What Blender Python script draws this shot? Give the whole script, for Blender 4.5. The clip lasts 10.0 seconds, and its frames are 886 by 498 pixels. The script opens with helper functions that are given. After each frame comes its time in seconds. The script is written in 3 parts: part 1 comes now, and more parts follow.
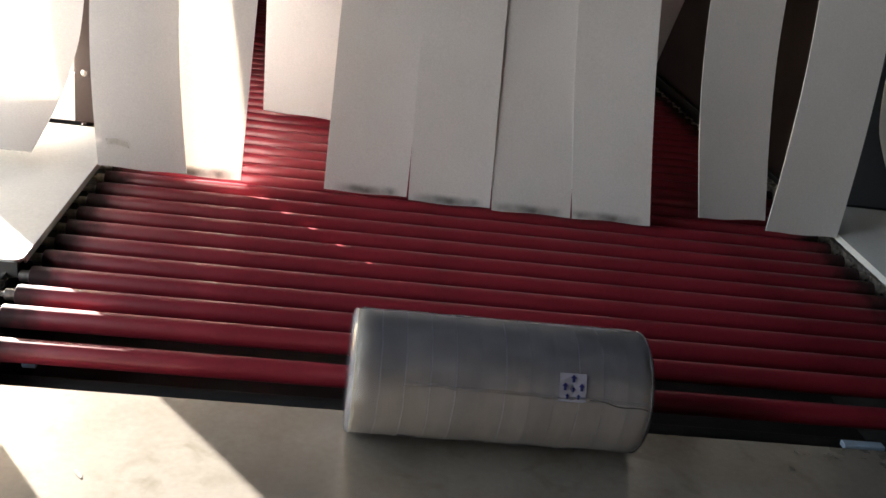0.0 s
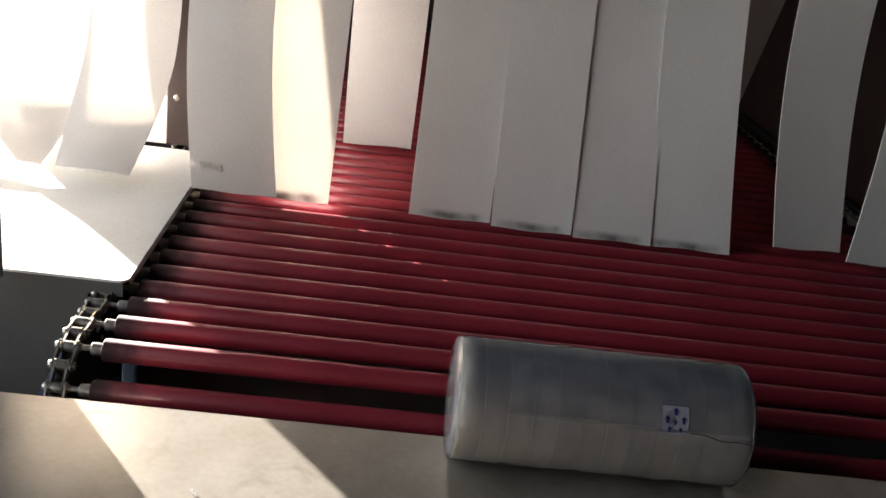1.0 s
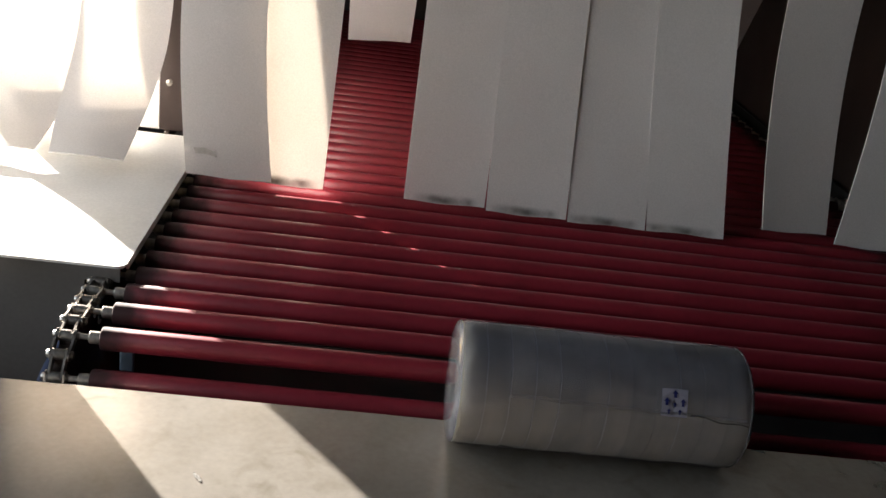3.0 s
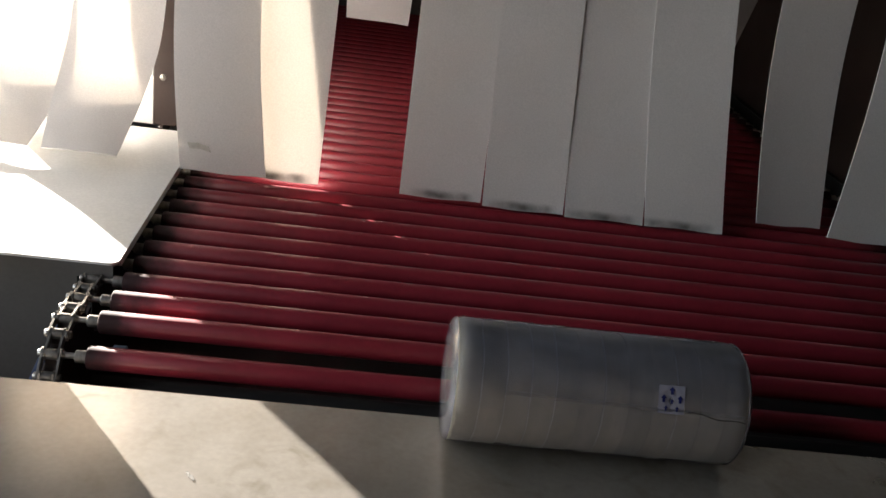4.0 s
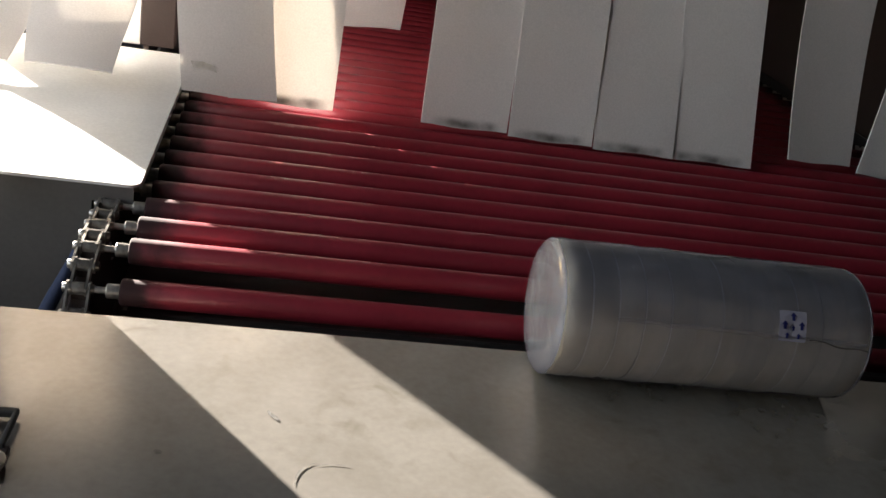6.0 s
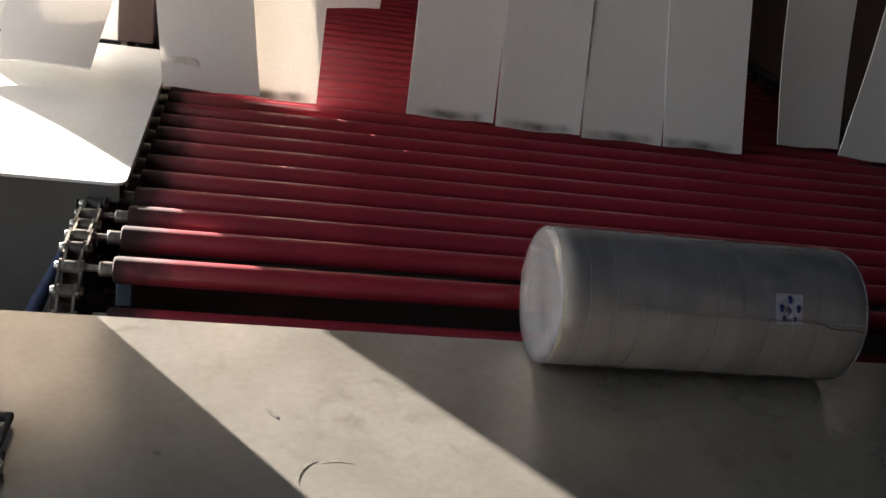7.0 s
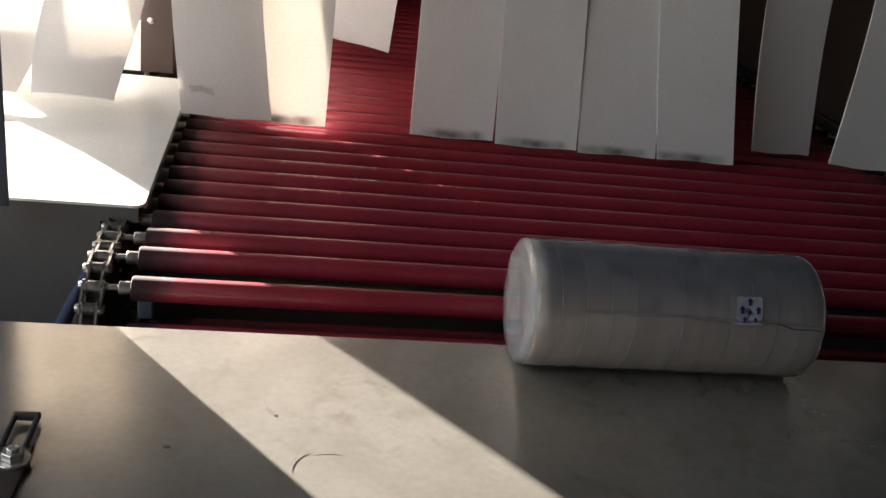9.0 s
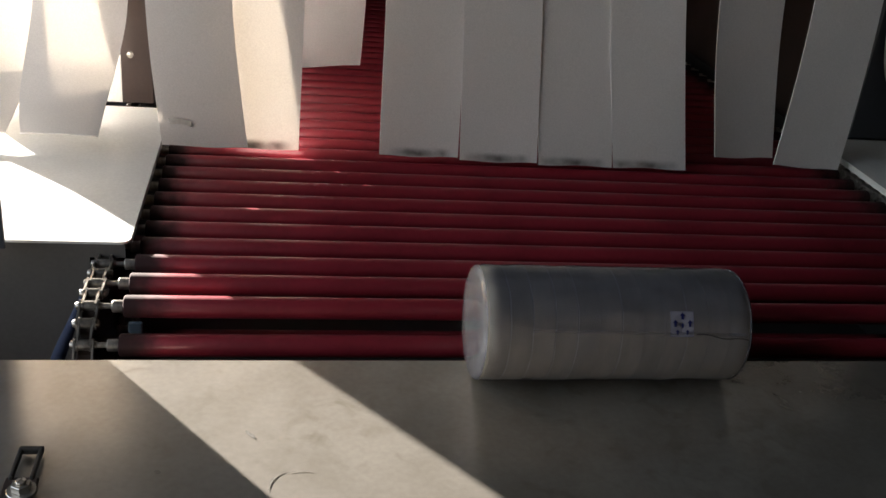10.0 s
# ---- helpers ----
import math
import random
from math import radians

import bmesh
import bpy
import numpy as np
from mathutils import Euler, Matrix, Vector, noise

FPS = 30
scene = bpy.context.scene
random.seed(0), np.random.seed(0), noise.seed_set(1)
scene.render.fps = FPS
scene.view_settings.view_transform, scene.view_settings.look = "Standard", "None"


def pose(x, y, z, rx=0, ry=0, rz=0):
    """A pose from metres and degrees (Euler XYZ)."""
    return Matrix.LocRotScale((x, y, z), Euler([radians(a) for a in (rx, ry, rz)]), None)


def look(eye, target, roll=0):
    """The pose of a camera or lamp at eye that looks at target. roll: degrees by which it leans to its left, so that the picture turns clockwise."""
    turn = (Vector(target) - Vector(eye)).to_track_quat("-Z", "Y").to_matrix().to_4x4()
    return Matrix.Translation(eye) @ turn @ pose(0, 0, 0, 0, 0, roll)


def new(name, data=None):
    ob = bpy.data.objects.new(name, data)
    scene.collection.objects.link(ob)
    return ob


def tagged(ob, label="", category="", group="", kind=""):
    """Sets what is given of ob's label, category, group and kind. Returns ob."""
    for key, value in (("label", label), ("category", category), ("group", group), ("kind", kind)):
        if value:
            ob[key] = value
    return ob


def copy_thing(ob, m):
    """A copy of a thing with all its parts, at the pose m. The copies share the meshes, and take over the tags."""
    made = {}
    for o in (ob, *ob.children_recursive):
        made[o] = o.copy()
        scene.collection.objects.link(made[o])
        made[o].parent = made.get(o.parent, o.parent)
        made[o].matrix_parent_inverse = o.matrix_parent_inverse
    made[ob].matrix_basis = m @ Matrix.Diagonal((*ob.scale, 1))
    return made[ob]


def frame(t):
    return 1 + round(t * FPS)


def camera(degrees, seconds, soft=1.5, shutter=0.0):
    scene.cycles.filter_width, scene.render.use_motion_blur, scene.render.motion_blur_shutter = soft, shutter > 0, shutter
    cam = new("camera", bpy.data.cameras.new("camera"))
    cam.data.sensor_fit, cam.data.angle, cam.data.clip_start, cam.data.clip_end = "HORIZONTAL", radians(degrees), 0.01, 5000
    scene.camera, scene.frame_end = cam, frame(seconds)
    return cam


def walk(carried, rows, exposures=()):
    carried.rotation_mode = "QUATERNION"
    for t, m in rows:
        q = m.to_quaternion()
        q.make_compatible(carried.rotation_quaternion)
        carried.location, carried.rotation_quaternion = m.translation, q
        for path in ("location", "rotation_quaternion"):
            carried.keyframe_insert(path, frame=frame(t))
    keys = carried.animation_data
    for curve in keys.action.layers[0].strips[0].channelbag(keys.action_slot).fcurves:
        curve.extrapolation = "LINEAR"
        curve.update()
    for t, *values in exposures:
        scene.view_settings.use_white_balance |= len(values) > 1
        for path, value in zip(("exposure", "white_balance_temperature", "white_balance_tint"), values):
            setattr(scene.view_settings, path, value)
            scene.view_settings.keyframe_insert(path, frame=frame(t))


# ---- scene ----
# the camera and its walk; x along the rollers, y into the tunnel, z up from the exit plate
cam = camera(49.0, 10.0)


def eye(x, y, z, yaw, pitch, roll):
    return pose(x, y, z, 90 + pitch, 0, yaw) @ pose(0, 0, 0, 0, 0, roll)


PATH = [
    (0.0, eye(0.0771, -0.4117, 0.2623, -7.15, -22.47, 8.20)),
    (0.5, eye(0.0582, -0.4167, 0.2736, -5.21, -22.37, 7.80)),
    (1.0, eye(0.0482, -0.4160, 0.2675, -4.14, -21.83, 8.06)),
    (1.5, eye(0.0428, -0.4115, 0.2649, -4.99, -22.53, 8.26)),
    (2.0, eye(0.0421, -0.4155, 0.2638, -4.80, -22.81, 8.37)),
    (2.5, eye(0.0404, -0.4182, 0.2671, -5.03, -22.51, 8.37)),
    (4.0, eye(0.0427, -0.4131, 0.2665, -5.38, -22.92, 8.23)),
    (4.5, eye(0.0353, -0.4109, 0.2641, -5.85, -22.97, 8.66)),
    (5.0, eye(0.0315, -0.4039, 0.2510, -6.14, -23.13, 8.86)),
    (6.5, eye(-0.0464, -0.3616, 0.2070, -13.40, -24.23, 10.83)),
    (7.0, eye(-0.0351, -0.3659, 0.2112, -12.97, -24.22, 9.95)),
    (7.5, eye(-0.0311, -0.3749, 0.2160, -12.03, -23.91, 9.25)),
    (8.0, eye(-0.0270, -0.3822, 0.2208, -12.05, -24.08, 9.03)),
    (8.5, eye(-0.0253, -0.3913, 0.2256, -11.39, -24.01, 8.54)),
    (9.0, eye(-0.0205, -0.4029, 0.2300, -10.61, -23.85, 7.98)),
    (9.5, eye(-0.0149, -0.4190, 0.2556, -10.28, -24.17, 6.91)),
    (10.0, eye(-0.0116, -0.4349, 0.2721, -11.13, -24.99, 6.01)),
]
EXPOSURES = [(0.0, 3.95), (0.5, 3.92), (1.0, 3.58), (2.5, 3.38), (5.0, 3.36), (6.5, 3.38), (7.0, 3.2), (7.5, 3.36), (9.0, 3.4), (10.0, 3.1)]
walk(cam, PATH, EXPOSURES)

# ---- world, sun and added fill lamps ----
SUN_DIR = Vector((-0.60, 0.79, 0.215)).normalized()   # towards the sun
world = bpy.data.worlds.new("sky")
scene.world = world
world.use_nodes = True
wn = world.node_tree
sky = wn.nodes.new("ShaderNodeTexSky")
sky.sky_type, sky.sun_disc = "NISHITA", False
sky.sun_elevation = math.asin(SUN_DIR.z)
sky.sun_rotation = math.atan2(SUN_DIR.x, SUN_DIR.y)
wn.links.new(sky.outputs["Color"], wn.nodes["Background"].inputs["Color"])
wn.nodes["Background"].inputs["Strength"].default_value = 0.05
sun = new("sun", bpy.data.lights.new("sun", "SUN"))
sun.data.energy, sun.data.angle, sun.data.color = 5.0, radians(0.53), (1.0, 0.94, 0.86)
sun.matrix_world = look(SUN_DIR * 5, (0, 0, 0))

# soft fill lamp added at the left, in the unseen west wall's opening
left_fill = new("left_fill", bpy.data.lights.new("left_fill", "AREA"))
left_fill.data.shape, left_fill.data.size, left_fill.data.size_y = "RECTANGLE", 0.8, 0.6
left_fill.data.energy, left_fill.data.color = 0.33, (0.86, 0.91, 1.0)
left_fill.matrix_world = look((-0.71, -0.33, 0.43), (0.0, -0.33, 0.43))

# weak fill lamp added behind the strips, at the tunnel's assumed side opening
side_fill = new("side_fill", bpy.data.lights.new("side_fill", "AREA"))
side_fill.data.shape, side_fill.data.size, side_fill.data.size_y = "RECTANGLE", 0.150, 0.150
side_fill.data.energy, side_fill.data.color = 0.012, (0.97, 0.94, 1.0)
side_fill.matrix_world = look((-0.1285, 0.450, 0.096), (0.2, 0.450, 0.096))

# ---- materials ----
def material(name, base, rough=0.5, metal=0.0, second=None, scale=20.0, amount=0.5, bump=0.0, bump_scale=200.0,
             stretch=(1, 1, 1), rough_var=0.1, transmit=0.0, coat=0.0, through_tint=None):
    """A surface with two scales of variation: large stains towards the second colour and a fine grain with relief."""
    m = bpy.data.materials.new(name)
    m.use_nodes = True
    n, l = m.node_tree.nodes, m.node_tree.links
    b = n["Principled BSDF"]
    tc, mp = n.new("ShaderNodeTexCoord"), n.new("ShaderNodeMapping")
    mp.inputs["Scale"].default_value = stretch
    l.new(tc.outputs["Object"], mp.inputs["Vector"])
    big, small = n.new("ShaderNodeTexNoise"), n.new("ShaderNodeTexNoise")
    big.inputs["Scale"].default_value, big.inputs["Detail"].default_value = scale, 6
    small.inputs["Scale"].default_value, small.inputs["Detail"].default_value = bump_scale, 4
    for t in (big, small):
        l.new(mp.outputs["Vector"], t.inputs["Vector"])
    ramp = n.new("ShaderNodeValToRGB")
    ramp.color_ramp.interpolation = "EASE"
    ramp.color_ramp.elements[0].position, ramp.color_ramp.elements[1].position = 0.30, 0.72
    ramp.color_ramp.elements[0].color = (*base, 1)
    ramp.color_ramp.elements[1].color = (*[x + (y - x) * amount for x, y in zip(base, second or base)], 1)
    l.new(big.outputs["Fac"], ramp.inputs["Fac"])
    mix = n.new("ShaderNodeMix")
    mix.data_type, mix.blend_type = "RGBA", "MULTIPLY"
    mix.inputs["Factor"].default_value = 1.0
    grain = n.new("ShaderNodeMapRange")
    grain.inputs["To Min"].default_value, grain.inputs["To Max"].default_value = 0.85, 1.12
    l.new(small.outputs["Fac"], grain.inputs["Value"])
    l.new(ramp.outputs["Color"], mix.inputs[6])
    l.new(grain.outputs["Result"], mix.inputs[7])
    l.new(mix.outputs[2], b.inputs["Base Color"])
    rr = n.new("ShaderNodeMapRange")
    rr.inputs["To Min"].default_value, rr.inputs["To Max"].default_value = max(0.02, rough - rough_var), min(1, rough + rough_var)
    l.new(big.outputs["Fac"], rr.inputs["Value"])
    l.new(rr.outputs["Result"], b.inputs["Roughness"])
    b.inputs["Metallic"].default_value = metal
    b.inputs["Coat Weight"].default_value = coat
    b.inputs["Coat Roughness"].default_value = 0.16
    if bump:
        bp = n.new("ShaderNodeBump")
        bp.inputs["Strength"].default_value, bp.inputs["Distance"].default_value = bump, 0.001
        l.new(small.outputs["Fac"], bp.inputs["Height"])
        l.new(bp.outputs["Normal"], b.inputs["Normal"])
    if transmit:
        tr, ms = n.new("ShaderNodeBsdfTranslucent"), n.new("ShaderNodeMixShader")
        l.new(mix.outputs[2], tr.inputs["Color"])
        if through_tint:
            tint = n.new("ShaderNodeMix")
            tint.data_type, tint.blend_type = "RGBA", "MULTIPLY"
            tint.inputs["Factor"].default_value = 1.0
            tint.inputs[7].default_value = (*through_tint, 1)
            l.new(mix.outputs[2], tint.inputs[6])
            l.new(tint.outputs[2], tr.inputs["Color"])
        ms.inputs["Fac"].default_value = transmit
        l.new(b.outputs["BSDF"], ms.inputs[1])
        l.new(tr.outputs["BSDF"], ms.inputs[2])
        l.new(ms.outputs["Shader"], n["Material Output"].inputs["Surface"])
    return m


PLATE = material("brushed_steel_plate", (0.56, 0.51, 0.45), 0.21, 0.70, (0.40, 0.36, 0.305), 22, 0.7, 0.0, 300, rough_var=0.05)


def smudged(m):
    """Small blotches of dried film and grease, gathered in a few places."""
    n, l = m.node_tree.nodes, m.node_tree.links
    tc = n.new("ShaderNodeTexCoord")
    marks = []
    for scale, detail, lo, hi in ((62, 6, 0.44, 0.76), (13, 2, 0.42, 0.66)):
        noi, ramp = n.new("ShaderNodeTexNoise"), n.new("ShaderNodeMapRange")
        noi.inputs["Scale"].default_value, noi.inputs["Detail"].default_value, noi.inputs["Distortion"].default_value = scale, detail, 0.8
        ramp.interpolation_type = "SMOOTHSTEP"
        ramp.inputs["From Min"].default_value, ramp.inputs["From Max"].default_value = lo, hi
        l.new(tc.outputs["Object"], noi.inputs["Vector"])
        l.new(noi.outputs["Fac"], ramp.inputs["Value"])
        marks.append(ramp.outputs["Result"])
    both = n.new("ShaderNodeMath")
    both.operation = "MULTIPLY"
    l.new(marks[0], both.inputs[0])
    l.new(marks[1], both.inputs[1])
    dim = n.new("ShaderNodeMath")
    dim.operation = "MULTIPLY"
    dim.inputs[1].default_value = 0.45
    l.new(both.outputs[0], dim.inputs[0])
    b = n["Principled BSDF"]
    src = b.inputs["Base Color"].links[0].from_socket
    mx = n.new("ShaderNodeMix")
    mx.data_type = "RGBA"
    mx.inputs[7].default_value = (0.21, 0.19, 0.13, 1)
    l.new(dim.outputs[0], mx.inputs["Factor"])
    l.new(src, mx.inputs[6])
    l.new(mx.outputs[2], b.inputs["Base Color"])


smudged(PLATE)
GUARD = material("white_enamel_guard", (0.82, 0.81, 0.78), 0.42, 0.0, (0.70, 0.69, 0.66), 18, 0.6, 0.05, 500)
STRIP = material("white_coated_cloth", (0.87, 0.85, 0.845), 0.5, 0.0, (0.81, 0.79, 0.775), 14, 0.7, 0.08, 900, transmit=0.27, through_tint=(1.0, 0.96, 0.88))
SOOT = material("brown_soot", (0.06, 0.053, 0.043), 0.8, 0.0, (0.13, 0.115, 0.095), 220, 0.9, 0.3, 900)
SMEAR = material("faint_scorch", (0.52, 0.49, 0.44), 0.8, 0.0, (0.72, 0.69, 0.65), 160, 0.9, 0.0, 500)
RED = material("red_silicone", (0.27, 0.021, 0.034), 0.46, 0.0, (0.20, 0.016, 0.025), 24, 0.8, 0.0, 300, rough_var=0.05, coat=0.35)
STEEL = material("worn_steel", (0.66, 0.62, 0.56), 0.25, 0.7, (0.30, 0.27, 0.22), 90, 0.7, 0.05, 900)
OILY = material("oily_dark_steel", (0.56, 0.52, 0.47), 0.33, 0.75, (0.16, 0.14, 0.12), 160, 0.9, 0.08, 900)
BLACK = material("black_grime", (0.022, 0.021, 0.020), 0.6, 0.0, (0.045, 0.04, 0.035), 25, 0.8, 0.2, 300)
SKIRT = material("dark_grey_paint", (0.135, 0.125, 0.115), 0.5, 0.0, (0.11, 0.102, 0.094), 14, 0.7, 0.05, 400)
CHAMBER = material("sooty_chamber_steel", (0.060, 0.040, 0.034), 0.6, 0.2, (0.04, 0.028, 0.025), 12, 0.8, 0.1, 300)
BODY = material("grey_painted_sheet", (0.055, 0.06, 0.072), 0.5, 0.0, (0.04, 0.044, 0.055), 8, 0.6, 0.05, 500)
BLUE = material("dull_navy_blue", (0.04, 0.055, 0.11), 0.75, 0.0, (0.03, 0.045, 0.10), 12, 0.6, 0.05, 400)
INK = material("dark_blue_print", (0.012, 0.016, 0.10), 0.4, 0.0, (0.02, 0.025, 0.13), 200, 0.6, 0.05, 600)
TAG = material("pale_blue", (0.34, 0.44, 0.55), 0.45, 0.0, (0.24, 0.32, 0.42), 60, 0.7, 0.1, 400)
CORE = material("grey_card_core", (0.45, 0.41, 0.36), 0.7, 0.0, (0.35, 0.31, 0.27), 80, 0.7, 0.2, 500)
FILM = material("tape_roll_film", (0.74, 0.69, 0.60), 0.6, 0.0, (0.64, 0.59, 0.49), 40, 0.9, 0.0, 160, stretch=(3.0, 0.6, 0.6))


def milky(m, reach=0.007):
    """Light spreads inside the wound film; each roll is a little lighter or darker than its neighbour."""
    n, l = m.node_tree.nodes, m.node_tree.links
    b = n["Principled BSDF"]
    b.inputs["Subsurface Weight"].default_value, b.inputs["Subsurface Scale"].default_value = 1.0, reach
    b.inputs["Subsurface Radius"].default_value = (1.0, 0.95, 0.8)
    info, shade, mx = n.new("ShaderNodeObjectInfo"), n.new("ShaderNodeMapRange"), n.new("ShaderNodeMix")
    shade.inputs["To Min"].default_value, shade.inputs["To Max"].default_value = 0.84, 1.0
    l.new(info.outputs["Random"], shade.inputs["Value"])
    mx.data_type, mx.blend_type = "RGBA", "MULTIPLY"
    mx.inputs["Factor"].default_value = 1.0
    src = b.inputs["Base Color"].links[0].from_socket
    l.new(src, mx.inputs[6])
    l.new(shade.outputs["Result"], mx.inputs[7])
    l.new(mx.outputs[2], b.inputs["Base Color"])


milky(FILM)
EDGE = material("pale_tape_edge", (0.90, 0.88, 0.85), 0.5, 0.0, (0.70, 0.68, 0.64), 90, 0.9, 0.0, 300)
LABELS = material("white_label_stock", (0.30, 0.29, 0.34), 0.35, 0.0, (0.24, 0.23, 0.28), 300, 0.7, 0.0, 500)
FLOOR = material("concrete_floor", (0.11, 0.11, 0.11), 0.75, 0.0, (0.08, 0.08, 0.08), 2, 0.8, 0.2, 60)
WALL = material("grey_plaster_wall", (0.15, 0.15, 0.16), 0.85, 0.0, (0.11, 0.11, 0.12), 1.5, 0.8, 0.2, 80)


def sooty_strip():
    """The strips' cloth with a band of soot along the hem."""
    m = material("sooty_hem_cloth", (0.87, 0.85, 0.845), 0.5, 0.0, (0.81, 0.79, 0.775), 14, 0.7, 0.08, 900, transmit=0.27, through_tint=(1.0, 0.96, 0.88))
    n, l = m.node_tree.nodes, m.node_tree.links
    tc, sep, noi = n.new("ShaderNodeTexCoord"), n.new("ShaderNodeSeparateXYZ"), n.new("ShaderNodeTexNoise")
    l.new(tc.outputs["Generated"], sep.inputs["Vector"])
    l.new(tc.outputs["Object"], noi.inputs["Vector"])
    noi.inputs["Scale"].default_value, noi.inputs["Detail"].default_value = 42, 3

    def ramp(sock, stops):
        r = n.new("ShaderNodeValToRGB")
        r.color_ramp.elements[0].position, r.color_ramp.elements[0].color = stops[0][0], (*[stops[0][1]] * 3, 1)
        r.color_ramp.elements[1].position, r.color_ramp.elements[1].color = stops[-1][0], (*[stops[-1][1]] * 3, 1)
        for p, c in stops[1:-1]:
            r.color_ramp.elements.new(p).color = (c, c, c, 1)
        l.new(sock, r.inputs["Fac"])
        return r.outputs["Color"]

    def times(p, q):
        k = n.new("ShaderNodeMath")
        k.operation = "MULTIPLY"
        l.new(p, k.inputs[0])
        l.new(q, k.inputs[1])
        return k.outputs[0]

    band = ramp(sep.outputs["Z"], [(0.000, 0.25), (0.005, 0.8), (0.014, 0.8), (0.026, 0.0)])
    along = ramp(sep.outputs["X"], [(0.10, 0.0), (0.30, 1.0), (0.80, 1.0), (0.93, 0.0)])
    patchy = ramp(noi.outputs["Fac"], [(0.34, 0.15), (0.60, 1.0)])
    fac = times(times(band, along), patchy)
    for lk in list(l):
        if lk.to_node.type in ("BSDF_PRINCIPLED", "BSDF_TRANSLUCENT") and lk.to_socket.name in ("Base Color", "Color"):
            src, dst = lk.from_socket, lk.to_socket
            mx = n.new("ShaderNodeMix")
            mx.data_type = "RGBA"
            mx.inputs[7].default_value = (0.05, 0.042, 0.03, 1)
            l.new(fac, mx.inputs["Factor"])
            l.new(src, mx.inputs[6])
            l.new(mx.outputs[2], dst)
    return m


SOOTY = sooty_strip()


def dark_ends(m, length, reach=0.030):
    """Darkens the rollers to a matt black towards both ends, with a ragged edge."""
    n, l = m.node_tree.nodes, m.node_tree.links
    tc, sep, noi, info = n.new("ShaderNodeTexCoord"), n.new("ShaderNodeSeparateXYZ"), n.new("ShaderNodeTexNoise"), n.new("ShaderNodeObjectInfo")
    l.new(tc.outputs["Object"], sep.inputs["Vector"])
    shift = n.new("ShaderNodeVectorMath")
    shift.operation = "ADD"
    l.new(tc.outputs["Object"], shift.inputs[0])
    l.new(info.outputs["Random"], shift.inputs[1])
    l.new(shift.outputs[0], noi.inputs["Vector"])
    noi.inputs["Scale"].default_value, noi.inputs["Detail"].default_value = 70, 4

    def calc(op, p, q):
        k = n.new("ShaderNodeMath")
        k.operation = op
        for i, v in enumerate((p, q)):
            if isinstance(v, (int, float)):
                k.inputs[i].default_value = v
            else:
                l.new(v, k.inputs[i])
        return k.outputs[0]

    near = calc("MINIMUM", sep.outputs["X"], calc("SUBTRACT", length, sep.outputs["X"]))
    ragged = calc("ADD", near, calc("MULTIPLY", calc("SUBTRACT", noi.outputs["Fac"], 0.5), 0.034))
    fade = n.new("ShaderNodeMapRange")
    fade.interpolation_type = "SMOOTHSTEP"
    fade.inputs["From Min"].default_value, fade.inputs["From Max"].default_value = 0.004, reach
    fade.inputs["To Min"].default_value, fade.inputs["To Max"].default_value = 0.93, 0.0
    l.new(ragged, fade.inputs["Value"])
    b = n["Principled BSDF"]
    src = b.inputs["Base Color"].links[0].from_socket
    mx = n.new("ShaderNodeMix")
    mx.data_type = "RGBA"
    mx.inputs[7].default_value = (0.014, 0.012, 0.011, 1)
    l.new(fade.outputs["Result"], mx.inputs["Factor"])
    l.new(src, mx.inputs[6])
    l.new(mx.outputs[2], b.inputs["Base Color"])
    for name, rest, at_ends in (("Roughness", 0.42, 0.75), ("Coat Weight", 0.35, 0.0), ("Specular IOR Level", 0.5, 0.15)):
        way = n.new("ShaderNodeMapRange")
        way.inputs["To Min"].default_value, way.inputs["To Max"].default_value = rest, at_ends
        l.new(fade.outputs["Result"], way.inputs["Value"])
        l.new(way.outputs["Result"], b.inputs[name])


dark_ends(RED, 0.5557)


